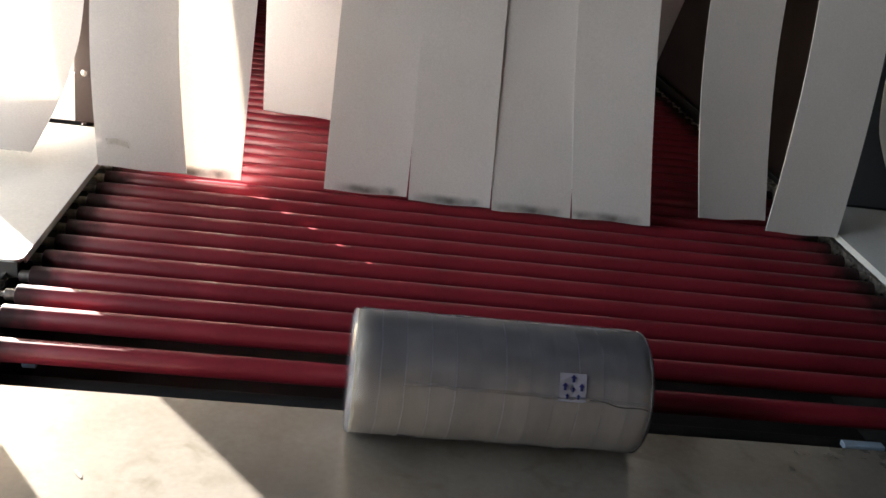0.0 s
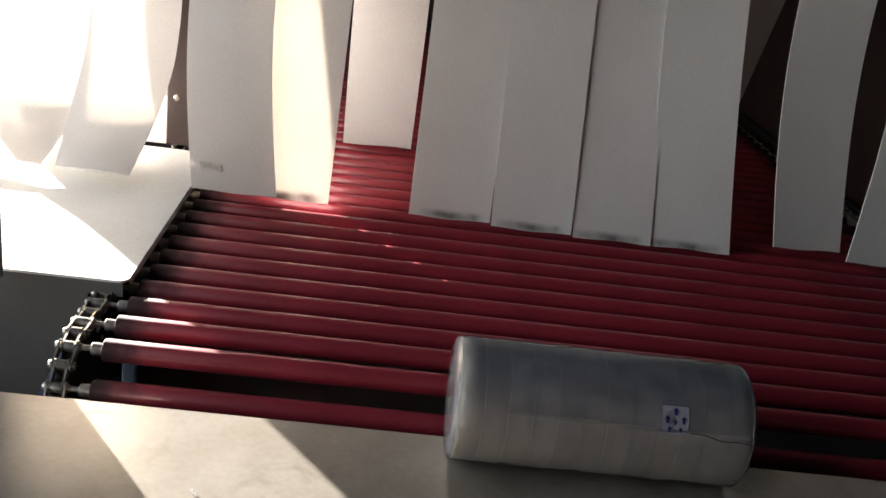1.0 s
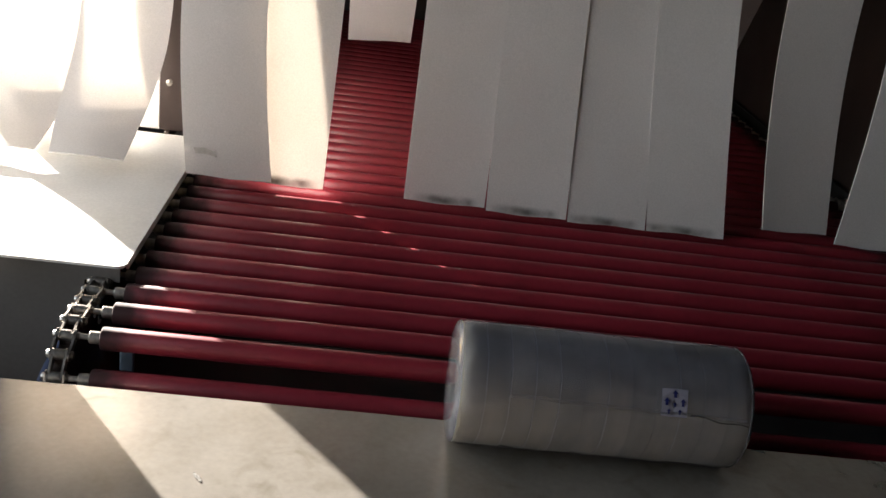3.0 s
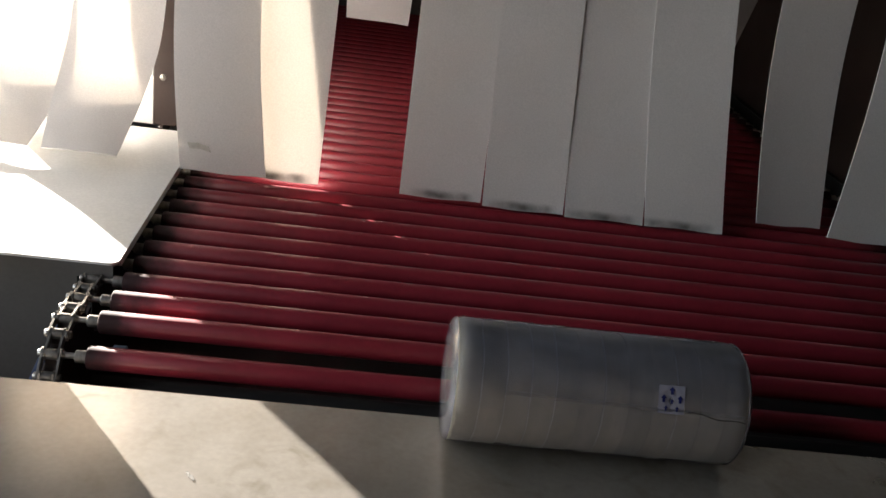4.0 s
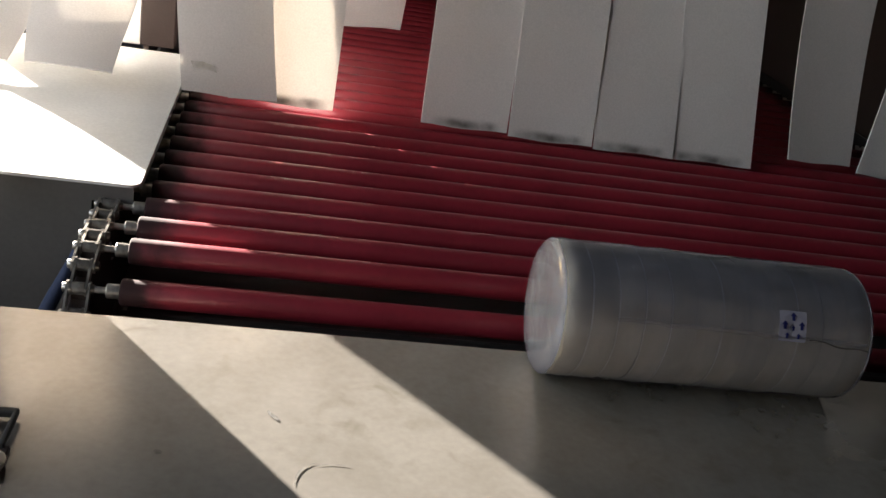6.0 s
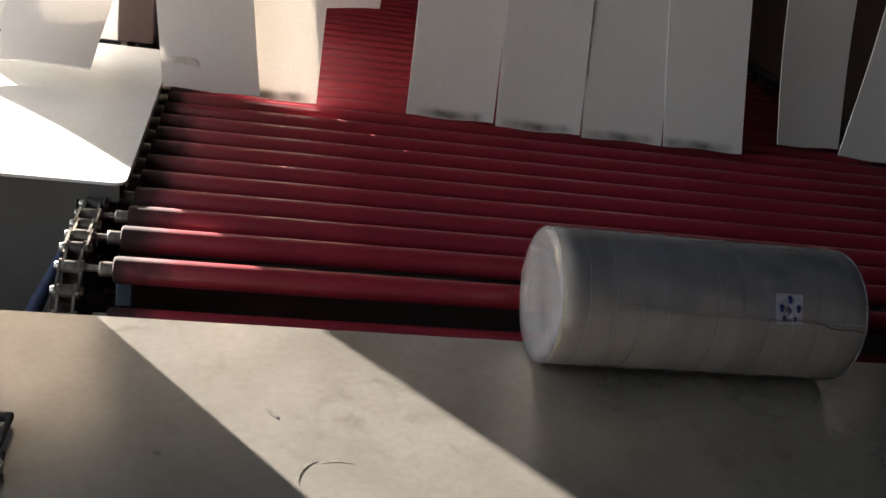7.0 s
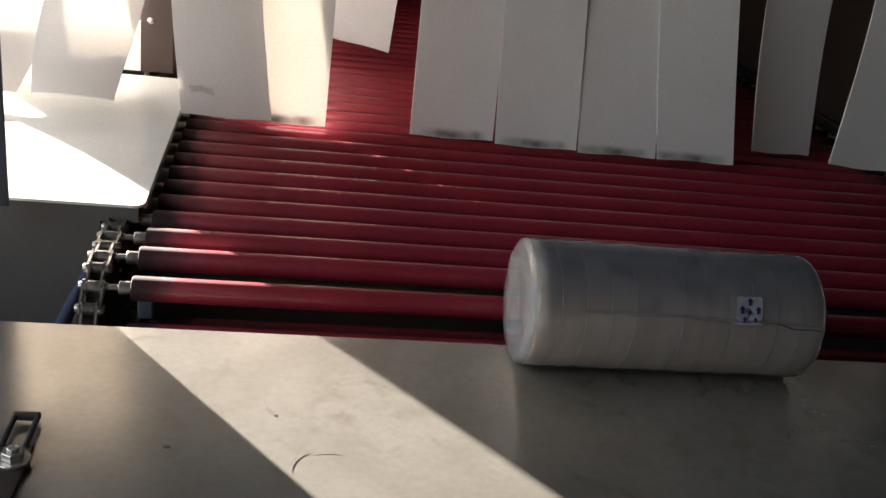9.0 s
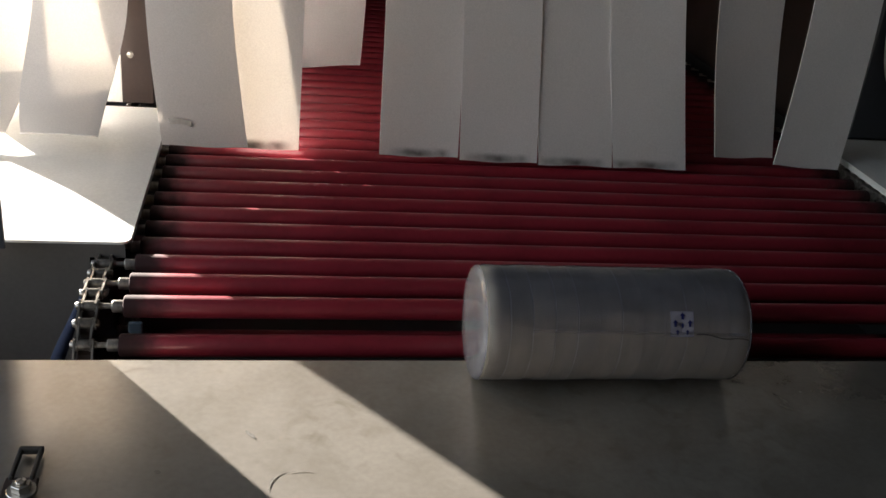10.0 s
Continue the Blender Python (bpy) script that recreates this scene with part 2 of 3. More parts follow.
def clear_film(name="clear_shrink_film", low=0.14, high=0.24):
    """Thin shrink film: see-through, with gloss and some haze."""
    m = bpy.data.materials.new(name)
    m.use_nodes = True
    n, l = m.node_tree.nodes, m.node_tree.links
    tr, gl, ms = n.new("ShaderNodeBsdfTransparent"), n.new("ShaderNodeBsdfGlossy"), n.new("ShaderNodeMixShader")
    fr, bp, no, tc = n.new("ShaderNodeFresnel"), n.new("ShaderNodeBump"), n.new("ShaderNodeTexNoise"), n.new("ShaderNodeTexCoord")
    mp = n.new("ShaderNodeMapping")
    mp.inputs["Scale"].default_value = (0.7, 1.0, 1.0)
    l.new(tc.outputs["Object"], mp.inputs["Vector"])
    l.new(mp.outputs["Vector"], no.inputs["Vector"])
    no.inputs["Scale"].default_value, no.inputs["Detail"].default_value = 120, 5
    bp.inputs["Strength"].default_value, bp.inputs["Distance"].default_value = 0.14, 0.0010
    l.new(no.outputs["Fac"], bp.inputs["Height"])
    for t in (gl, fr):
        l.new(bp.outputs["Normal"], t.inputs["Normal"])
    tr.inputs["Color"].default_value = (0.95, 0.95, 0.94, 1)
    gl.inputs["Roughness"].default_value = 0.07
    fr.inputs["IOR"].default_value = 1.36
    l.new(fr.outputs["Fac"], ms.inputs["Fac"])
    df, mk = n.new("ShaderNodeBsdfDiffuse"), n.new("ShaderNodeMixShader")
    df.inputs["Color"].default_value = (0.64, 0.62, 0.68, 1)
    haze = n.new("ShaderNodeMapRange")
    haze.inputs["From Min"].default_value, haze.inputs["From Max"].default_value = 0.3, 0.7
    haze.inputs["To Min"].default_value, haze.inputs["To Max"].default_value = low, high
    l.new(no.outputs["Fac"], haze.inputs["Value"])
    l.new(haze.outputs["Result"], mk.inputs["Fac"])
    l.new(tr.outputs["BSDF"], mk.inputs[1])
    l.new(df.outputs["BSDF"], mk.inputs[2])
    l.new(mk.outputs["Shader"], ms.inputs[1])
    l.new(gl.outputs["BSDF"], ms.inputs[2])
    l.new(ms.outputs["Shader"], n["Material Output"].inputs["Surface"])
    return m


WRAP = clear_film()
HAZY = clear_film("hazy_film_end", 0.14, 0.32)


# ---- helpers of this scene ----
def part(name, bm, mat, parent=None, label="", smooth=True):
    me = bpy.data.meshes.new(name)
    bmesh.ops.recalc_face_normals(bm, faces=bm.faces)
    bm.to_mesh(me)
    bm.free()
    me.materials.append(mat)
    for p in me.polygons:
        p.use_smooth = smooth
    if smooth:
        me.set_sharp_from_angle(angle=radians(38))
    ob = new(name, me)
    if parent:
        ob.parent = parent
    if label:
        tagged(ob, label)
    return ob


def box(bm, x0, x1, y0, y1, z0, z1, bevel=0.0, m=None):
    r = bmesh.ops.create_cube(bm, size=1.0)
    vs = r["verts"]
    for v in vs:
        v.co = Vector(((x0 + x1) / 2 + v.co.x * (x1 - x0), (y0 + y1) / 2 + v.co.y * (y1 - y0), (z0 + z1) / 2 + v.co.z * (z1 - z0)))
    if bevel:
        es = list({e for v in vs for e in v.link_edges})
        r = bmesh.ops.bevel(bm, geom=es, offset=bevel, segments=2, affect="EDGES", profile=0.5)
        vs = list({v for f in r["faces"] for v in f.verts} | {v for v in vs if v.is_valid})
    if m:
        bmesh.ops.transform(bm, matrix=m, verts=[v for v in vs if v.is_valid])
    return vs


def boxed(name, x0, x1, y0, y1, z0, z1, mat, parent=None, bevel=0.0, label=""):
    bm = bmesh.new()
    box(bm, x0, x1, y0, y1, z0, z1, bevel)
    return part(name, bm, mat, parent, label, smooth=False)


def lathe_x(bm, profile, seg=24, centre=(0, 0, 0)):
    """Turns (x, r) pairs about the x axis, with closed ends."""
    c = Vector(centre)
    rings = [[bm.verts.new(c + Vector((x, r * math.cos(2 * math.pi * i / seg), r * math.sin(2 * math.pi * i / seg)))) for i in range(seg)]
             for x, r in profile]
    for a, b in zip(rings, rings[1:]):
        for i in range(seg):
            bm.faces.new((a[i], a[(i + 1) % seg], b[(i + 1) % seg], b[i]))
    bm.faces.new(rings[0][::-1])
    bm.faces.new(rings[-1])


def thing(name, label, category, group="", at=(0, 0, 0)):
    e = new(name)
    e.empty_display_size = 0.02
    e.location = at
    return tagged(e, label, category, group)


# ---- the room: an unseen shell added to hold off and shape the light ----
def structure(ob):
    return tagged(ob, kind="structure")


def wall_with_opening(name, axis, at, thick, a0, a1, z0, z1, o0, o1, oz0, oz1):
    """A wall across one axis with one opening that goes through it."""
    bm = bmesh.new()
    for p0, p1, q0, q1 in ((a0, o0, z0, z1), (o1, a1, z0, z1), (o0, o1, z0, oz0), (o0, o1, oz1, z1)):
        if axis == "x":
            box(bm, at, at + thick, p0, p1, q0, q1)
        else:
            box(bm, p0, p1, at, at + thick, q0, q1)
    return structure(part(name, bm, WALL, smooth=False))


structure(boxed("floor", -1.12, 3.2, -3.2, 2.4, -0.95, -0.90, FLOOR))
structure(boxed("ceiling", -1.12, 3.2, -3.2, 2.4, 3.4, 3.5, WALL))
structure(boxed("wall_east", 3.0, 3.2, -3.0, 2.2, -0.90, 3.4, WALL))
structure(boxed("wall_south", -1.12, 3.2, -3.2, -3.0, -0.90, 3.4, WALL))
structure(boxed("wall_north", -0.72, 3.2, 2.2, 2.4, -0.90, 3.4, WALL))
# opening added on the sun's side, sized to set how much sky comes in
wall_with_opening("unseen_wall_west", "x", -0.92, 0.2, -3.0, 2.4, -0.90, 3.4, -0.75, 1.75, -0.05, 0.74)

# ---- the conveyor: rollers carried on chains round a front sprocket ----
PITCH, SPEED = 0.0242, 0.0131
LINK = PITCH / 2
ROLL_R = 0.0062
AXLE_Z = 0.0070
TURN_Y, TURN_R = 0.0545, 0.0420
X_LEFT, X_RIGHT = -0.0887, 0.4670
CHAIN_X = (-0.1066, 0.4826)
PHASE = 0.2240        # a roller's place along the run at 0 s


def on_run(s):
    """The place and the turn on the chain's run: s metres along y, bending down round the sprocket."""
    if s >= TURN_Y:
        return s, AXLE_Z, 0.0
    a = (TURN_Y - s) / TURN_R
    if a < math.pi:
        return TURN_Y - TURN_R * math.sin(a), AXLE_Z - TURN_R * (1 - math.cos(a)), a
    return TURN_Y + (TURN_Y - s - math.pi * TURN_R), AXLE_Z - 2 * TURN_R, math.pi


def run_rows(s0, x):
    rows = []
    for i in range(21):
        y, z, a = on_run(s0 - SPEED * i * 0.5)
        rows.append((i * 0.5, pose(x, y, z, math.degrees(a), 0, 0)))
    return rows


def link_rows(s0, x):
    """A link between two pins, laid along the chord between them."""
    rows = []
    for i in range(21):
        s = s0 - SPEED * i * 0.5
        y0, z0, _ = on_run(s - LINK / 2)
        y1, z1, _ = on_run(s + LINK / 2)
        a = math.degrees(math.atan2(z1 - z0, y1 - y0))
        if rows:
            while a - last > 180:
                a -= 360
            while a - last < -180:
                a += 360
        last = a
        rows.append((i * 0.5, pose(x, (y0 + y1) / 2, (z0 + z1) / 2, a, 0, 0)))
    return rows


conveyor = thing("roller_conveyor", "live roller conveyor of glossy dark red silicone rollers", "conveyor")
rollers, links, wheels = [], [], []


def build_rollers():
    bm = bmesh.new()
    w = X_RIGHT - X_LEFT
    R = ROLL_R
    lathe_x(bm, [(0, R - 0.0010), (0.0004, R - 0.0003), (0.0012, R), (w / 4, R), (w / 2, R), (3 * w / 4, R), (w - 0.0012, R),
                 (w - 0.0004, R - 0.0003), (w, R - 0.0010)], 32)
    first = part("roller", bm, RED, conveyor)
    for x, k in ((0, -1), (w, 1)):
        bm = bmesh.new()
        prof = [(x + k * d, r) for d, r in ((0.0003, 0.0034), (0.0056, 0.0034), (0.0061, 0.0030), (0.0062, 0.0016), (0.0112, 0.0016), (0.0114, 0.0014))]
        lathe_x(bm, prof, 16)
        part("spindle", bm, OILY, first, "bare steel spindle end")
    for k in range(40, -14, -1):
        s = PHASE + k * PITCH
        if s > 1.13 or s < -0.05:
            continue
        rollers.append((copy_thing(first, Matrix.Identity(4)) if rollers else first, s))


def link_mesh(outer):
    """Two waisted side plates, and the pins or bushes that hold them."""
    bm = bmesh.new()
    h = LINK / 2
    xs = 0.0041 if outer else 0.0028
    for side in (-1, 1):
        loop = []
        for i in range(24):
            a = 2 * math.pi * i / 24
            y = h * (1 if math.cos(a) > 0 else -1) * (1 if abs(math.cos(a)) > 0.35 else 0.35) + 0.0034 * math.cos(a)
            z = 0.0034 * math.sin(a) * (1 if abs(math.cos(a)) > 0.35 else 0.72)
            loop.append((y, z))
        fr = [bm.verts.new((side * xs, y, z)) for y, z in loop]
        bk = [bm.verts.new((side * (xs + 0.0011), y, z)) for y, z in loop]
        bm.faces.new(fr)
        bm.faces.new(bk[::-1])
        for i in range(24):
            bm.faces.new((fr[i], fr[(i + 1) % 24], bk[(i + 1) % 24], bk[i]))
    for y in (-h, h):
        if outer:
            lathe_x(bm, [(-0.0071, 0.0010), (-0.0069, 0.0018), (-0.0063, 0.0022), (0.0063, 0.0022), (0.0069, 0.0018), (0.0071, 0.0010)], 12, (0, y, 0))
        else:
            lathe_x(bm, [(-0.0028, 0.0026), (-0.0026, 0.0029), (0.0026, 0.0029), (0.0028, 0.0026)], 16, (0, y, 0))
    return bm


def build_chain(x):
    chain = thing("roller_chain", "oily steel roller chain running round the front sprocket", "chain", "drive chains")
    outer = part("outer_link", link_mesh(True), OILY, chain)
    inner = part("inner_link", link_mesh(False), OILY, chain)
    used = {}
    for k in range(-16, 30):
        s = PHASE - 5 * PITCH + LINK / 2 + k * LINK
        if s < -0.10:
            continue
        kind = outer if k % 2 else inner
        if kind in used:
            ob = kind.copy()
            scene.collection.objects.link(ob)
        else:
            ob, used[kind] = kind, True
        links.append((ob, s, x))


def build_sprocket(x):
    wheel = thing("sprocket", "dark oily toothed sprocket wheel under the chain", "sprocket", "front sprockets")
    bm = bmesh.new()
    prof = []
    for i in range(22):
        for d, r in ((0.0, 0.0288), (0.18, 0.0292), (0.34, 0.0320), (0.44, 0.0345), (0.56, 0.0345), (0.66, 0.0320), (0.82, 0.0292)):
            a = 2 * math.pi * (i + d) / 22
            prof.append(((r + TURN_R - 0.0329) * math.cos(a), (r + TURN_R - 0.0329) * math.sin(a)))
    f = [bm.verts.new((-0.0033, y, z)) for y, z in prof]
    k = [bm.verts.new((0.0033, y, z)) for y, z in prof]
    bm.faces.new(f)
    bm.faces.new(k[::-1])
    for i in range(len(f)):
        j = (i + 1) % len(f)
        bm.faces.new((f[i], f[j], k[j], k[i]))
    part("toothed_disc", bm, CHAMBER, wheel, smooth=False)
    bm = bmesh.new()
    lathe_x(bm, [(-0.012, 0.013), (-0.0115, 0.0135), (0.012, 0.0135), (0.0125, 0.013)], 24)
    part("hub", bm, CHAMBER, wheel)
    wheels.append((wheel, x))


build_rollers()
for cx in CHAIN_X:
    build_chain(cx)
    build_sprocket(cx)

# conveyor frame, under the rollers
boxed("side_rail", -0.1215, -0.1195, 0.103, 1.15, -0.119, 0.0158, BLACK, conveyor)
boxed("side_rail", 0.4955, 0.4975, 0.103, 1.15, -0.119, 0.010, BLACK, conveyor)
boxed("bed_pan", -0.119, 0.495, 0.012, 1.15, -0.118, -0.112, BLACK, conveyor)
boxed("front_apron", -0.40, 0.70, 0.0015, 0.0045, -0.16, -0.003, BLACK, conveyor)
boxed("chain_track", -0.1089, -0.1044, 0.09, 1.1, -0.012, -0.0025, BLACK, conveyor)
boxed("chain_track", 0.4802, 0.4848, 0.09, 1.1, -0.012, -0.0025, BLACK, conveyor)
bm = bmesh.new()
lathe_x(bm, [(-0.118, 0.0058), (-0.1178, 0.006), (0.494, 0.006), (0.4942, 0.0058)], 20, (0, TURN_Y, AXLE_Z - TURN_R))
part("drive_shaft", bm, BLACK, conveyor)
# small pale blue blocks for the bluish spots beside the rollers
boxed("pale_blue_block", -0.0965, -0.0880, 0.104, 0.107, -0.054, -0.039, TAG, conveyor, 0.0008, "small pale blue block")
boxed("pale_blue_block", 0.357, 0.380, 0.0052, 0.0105, -0.0045, -0.0015, TAG, conveyor, 0.0005, "small pale blue block")

# ---- the exit plate, with a folded lip, scuffs and specks ----
plate = thing("exit_plate", "scuffed warm grey steel exit plate before the rollers", "plate")
bm = bmesh.new()
box(bm, -0.60, 0.85, -0.60, 0.0, -0.0022, 0.0, 0.0006)
part("sheet", bm, PLATE, plate, smooth=False)
bm = bmesh.new()
box(bm, -0.60, 0.85, -0.0014, -0.0002, -0.018, -0.0026)
part("folded_lip", bm, PLATE, plate, smooth=False)


def scuff(points, w, h=0.00025):
    """A thin raised smear along a bent line on the plate."""
    bm = bmesh.new()
    n = len(points)
    rows = []
    for i, (x, y) in enumerate(points):
        x0, y0 = points[max(0, i - 1)]
        x1, y1 = points[min(n - 1, i + 1)]
        d = math.hypot(x1 - x0, y1 - y0)
        k = w * math.sin(math.pi * (i + 0.4) / (n - 0.2)) / 2
        nx, ny = -(y1 - y0) / d * k, (x1 - x0) / d * k
        rows.append((bm.verts.new((x + nx, y + ny, h)), bm.verts.new((x - nx, y - ny, h))))
    for p, q in zip(rows, rows[1:]):
        bm.faces.new((p[0], q[0], q[1], p[1]))
    return part("scuff", bm, SOOT, plate, smooth=False)


scuff([(-0.0208, -0.0612), (-0.0195, -0.0632), (-0.0178, -0.0650), (-0.0165, -0.0672)], 0.0022)
scuff([(0.001 + 0.011 * math.cos(a), -0.103 + 0.013 * math.sin(a)) for a in [1.9 + 0.22 * i for i in range(7)]], 0.0011)
scuff([(0.004 + 0.016 * math.cos(a), -0.106 + 0.015 * math.sin(a)) for a in [1.2 + 0.2 * i for i in range(5)]], 0.0006)
scuff([(-0.058, -0.089), (-0.0568, -0.0902), (-0.0555, -0.0906)], 0.0028)

# ---- a toggle latch on the plate ----
latch = thing("toggle_latch", "dark steel toggle latch screwed to the plate", "latch")


def build_latch():
    bm = bmesh.new()
    for x0, x1, y0, y1 in ((-0.1150, -0.1132, -0.0960, -0.0775), (-0.1068, -0.1050, -0.0960, -0.0775), (-0.1150, -0.1050, -0.0785, -0.0755)):
        box(bm, x0, x1, y0, y1, 0.0015, 0.0042, 0.0006)
    part("strap", bm, BLACK, latch, smooth=False)
    bm = bmesh.new()
    box(bm, -0.1165, -0.1035, -0.128, -0.094, 0.0002, 0.0022, 0.0005)
    part("base", bm, CHAMBER, latch, smooth=False)
    bm = bmesh.new()
    for z0, z1, r, k in ((0.0024, 0.0034, 0.0060, 24), (0.0036, 0.0066, 0.0040, 6), (0.0066, 0.0080, 0.0022, 12)):
        lathe_x(bm, [(z0, r), (z1 - 0.0003, r), (z1, r - 0.0003)], k)
    bmesh.ops.transform(bm, matrix=pose(-0.108, -0.1035, 0, 0, -90, 0), verts=bm.verts)
    part("bolt", bm, STEEL, latch, "grey hex nut on a washer", smooth=False)


build_latch()

# ---- chain guards ----
FRONT = 0.0995


def build_guard(x0, x1, inner):
    """A folded sheet: the top over the chain, a rounded inner corner and a dark front skirt."""
    g = thing("chain_guard", "white enamelled sheet guard over the drive chain", "guard", "chain guards")
    bm = bmesh.new()
    r = 0.006
    def level(y):
        return 0.0180 + (y - FRONT) / (0.344 - FRONT) * 0.0042

    if inner > 0:
        pts = [(x0, FRONT)] + [(x1 - r + r * math.sin(a), FRONT + r - r * math.cos(a)) for a in [i * math.pi / 12 for i in range(7)]]
        pts += [(x1, 0.344), (x0, 0.344)]
    else:
        pts = [(x0 + r - r * math.cos(a), FRONT + r - r * math.sin(a)) for a in [i * math.pi / 12 for i in range(7)]]
        pts += [(x1, FRONT), (x1, 0.344), (x0, 0.344)]
    lo = [bm.verts.new((x, y, level(y) - 0.0016)) for x, y in pts]
    hi = [bm.verts.new((x, y, level(y))) for x, y in pts]
    bm.faces.new(lo)
    bm.faces.new(hi[::-1])
    for i in range(len(pts)):
        j = (i + 1) % len(pts)
        bm.faces.new((lo[i], lo[j], hi[j], hi[i]))
    part("top_sheet", bm, GUARD, g, smooth=False)
    bm = bmesh.new()
    xi = x1 - 0.0012 if inner > 0 else x0
    for v in box(bm, xi, xi + 0.0012, FRONT + 0.008, 0.344, -0.005, -0.0018):
        v.co.z += level(v.co.y)
    part("side_lip", bm, GUARD, g, smooth=False)
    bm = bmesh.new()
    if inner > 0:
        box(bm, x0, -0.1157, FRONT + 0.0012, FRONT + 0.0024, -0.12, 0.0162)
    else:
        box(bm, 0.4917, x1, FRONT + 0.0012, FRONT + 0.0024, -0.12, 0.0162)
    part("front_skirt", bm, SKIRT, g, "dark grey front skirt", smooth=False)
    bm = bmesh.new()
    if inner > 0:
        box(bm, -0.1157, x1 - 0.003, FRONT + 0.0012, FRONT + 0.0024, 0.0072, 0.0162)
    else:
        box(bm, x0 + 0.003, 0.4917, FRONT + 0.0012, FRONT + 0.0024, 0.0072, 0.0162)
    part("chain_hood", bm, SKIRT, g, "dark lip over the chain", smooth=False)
    return g


build_guard(-0.40, -0.0925, 1)
build_guard(0.4720, 0.78, -1)

# a blue streak beside the chain, stood in for by an added tapering tube
cu = bpy.data.curves.new("cable", "CURVE")
cu.dimensions, cu.bevel_depth, cu.bevel_resolution = "3D", 0.0042, 3
sp = cu.splines.new("NURBS")
run = [(-0.1170, 0.0885, -0.008), (-0.1215, 0.0875, -0.020), (-0.1270, 0.086, -0.034), (-0.1340, 0.085, -0.050), (-0.142, 0.086, -0.075), (-0.145, 0.088, -0.11)]
sp.points.add(len(run) - 1)
for p, c in zip(sp.points, run):
    p.co = (*c, 1)
    p.radius = min(1.0, 0.35 + 16 * (-0.008 - c[2]))
sp.use_endpoint_u = True
cu.materials.append(BLUE)
cable = tagged(new("cable", cu), "dull blue tapering streak beside the drive chain", "cable")

# ---- the tunnel ----
tunnel = thing("shrink_tunnel", "grey shrink tunnel with a sooty chamber behind strip curtains", "machine")
OX0, OX1 = -0.131, 0.507
boxed("face_panel", -0.158, OX0, 0.350, 0.354, 0.0235, 0.062, GUARD, tunnel, 0.0008)
# hidden panel added behind the drapes to keep the sun off the guard
boxed("sun_block_panel", -0.262, -0.1583, 0.350, 0.354, 0.0235, 0.062, GUARD, tunnel, 0.0008)
boxed("door_jamb", -0.157, OX0 - 0.0005, 0.350, 0.354, 0.0625, 0.31, GUARD, tunnel, 0.0008)
boxed("corner_post", OX0, -0.107, 0.350, 0.366, 0.0235, 0.31, CHAMBER, tunnel, 0.0008)
boxed("corner_post", OX0, -0.113, 1.10, 1.116, 0.0235, 0.31, CHAMBER, tunnel, 0.0008)
boxed("side_valance", OX0, OX0 + 0.004, 0.368, 1.098, 0.225, 0.3115, CHAMBER, tunnel, 0.0008)
# left side, out of view: pieces added and cut to shape the sun's way in
boxed("side_wall", OX0, OX0 + 0.004, 0.368, 0.4595, 0.0165, 0.050, CHAMBER, tunnel)
boxed("side_wall", OX0, OX0 + 0.004, 0.460, 1.098, 0.0165, 0.2245, CHAMBER, tunnel)
boxed("side_curb", OX0, OX0 + 0.004, 0.368, 1.098, -0.10, 0.016, CHAMBER, tunnel, 0.0008)
boxed("face_panel", OX1, 0.66, 0.345, 0.350, 0.0235, 0.31, BODY, tunnel, 0.0008)
boxed("header_panel", -0.262, 0.66, 0.345, 0.350, 0.312, 1.10, BODY, tunnel, 0.0008)
boxed("side_wall", OX1, OX1 + 0.004, 0.352, 1.18, -0.10, 0.31, CHAMBER, tunnel)
boxed("chamber_roof", OX0 - 0.02, OX1 + 0.02, 0.3505, 1.18, 0.312, 0.316, CHAMBER, tunnel)
boxed("back_panel", -0.262, 0.66, 1.182, 1.19, -0.12, 1.10, CHAMBER, tunnel)
boxed("outer_side", 0.656, 0.66, 0.352, 1.18, -0.10, 1.10, BODY, tunnel)
boxed("top_panel", -0.262, 0.66, 0.345, 1.19, 1.102, 1.106, BODY, tunnel)
boxed("front_cheek", -0.70, -0.158, 0.0862, 0.0888, 0.0184, 1.0, BODY, tunnel, 0.0006)
boxed("curtain_rail", -0.262, 0.66, 0.338, 0.3435, 0.295, 0.325, STEEL, tunnel, 0.0008)
for z in (0.063, 0.18):
    bm = bmesh.new()
    lathe_x(bm, [(0, 0.0028), (0.0012, 0.0026), (0.0018, 0.0012)], 12)
    ob = part("screw", bm, STEEL, tunnel)
    ob.matrix_world = pose(-0.1235, 0.350, z, 0, 0, -90)

# ---- the strip curtain ----
HINGE_Y, HINGE_Z, SW = 0.345, 0.30, 0.0608
LABEL = "off-white coated cloth curtain strip with a sooty hem"


def sheet_from(grid, mat, label, name="curtain_strip"):
    bm = bmesh.new()
    g = [[bm.verts.new(p) for p in row] for row in grid]
    for a, b in zip(g, g[1:]):
        for i in range(len(a) - 1):
            bm.faces.new((a[i], a[i + 1], b[i + 1], b[i]))
    bmesh.ops.recalc_face_normals(bm, faces=bm.faces)
    bmesh.ops.solidify(bm, geom=bm.faces[:], thickness=0.0010)
    ob = part(name, bm, mat)
    return tagged(ob, label, "curtain strip", "curtain strips")


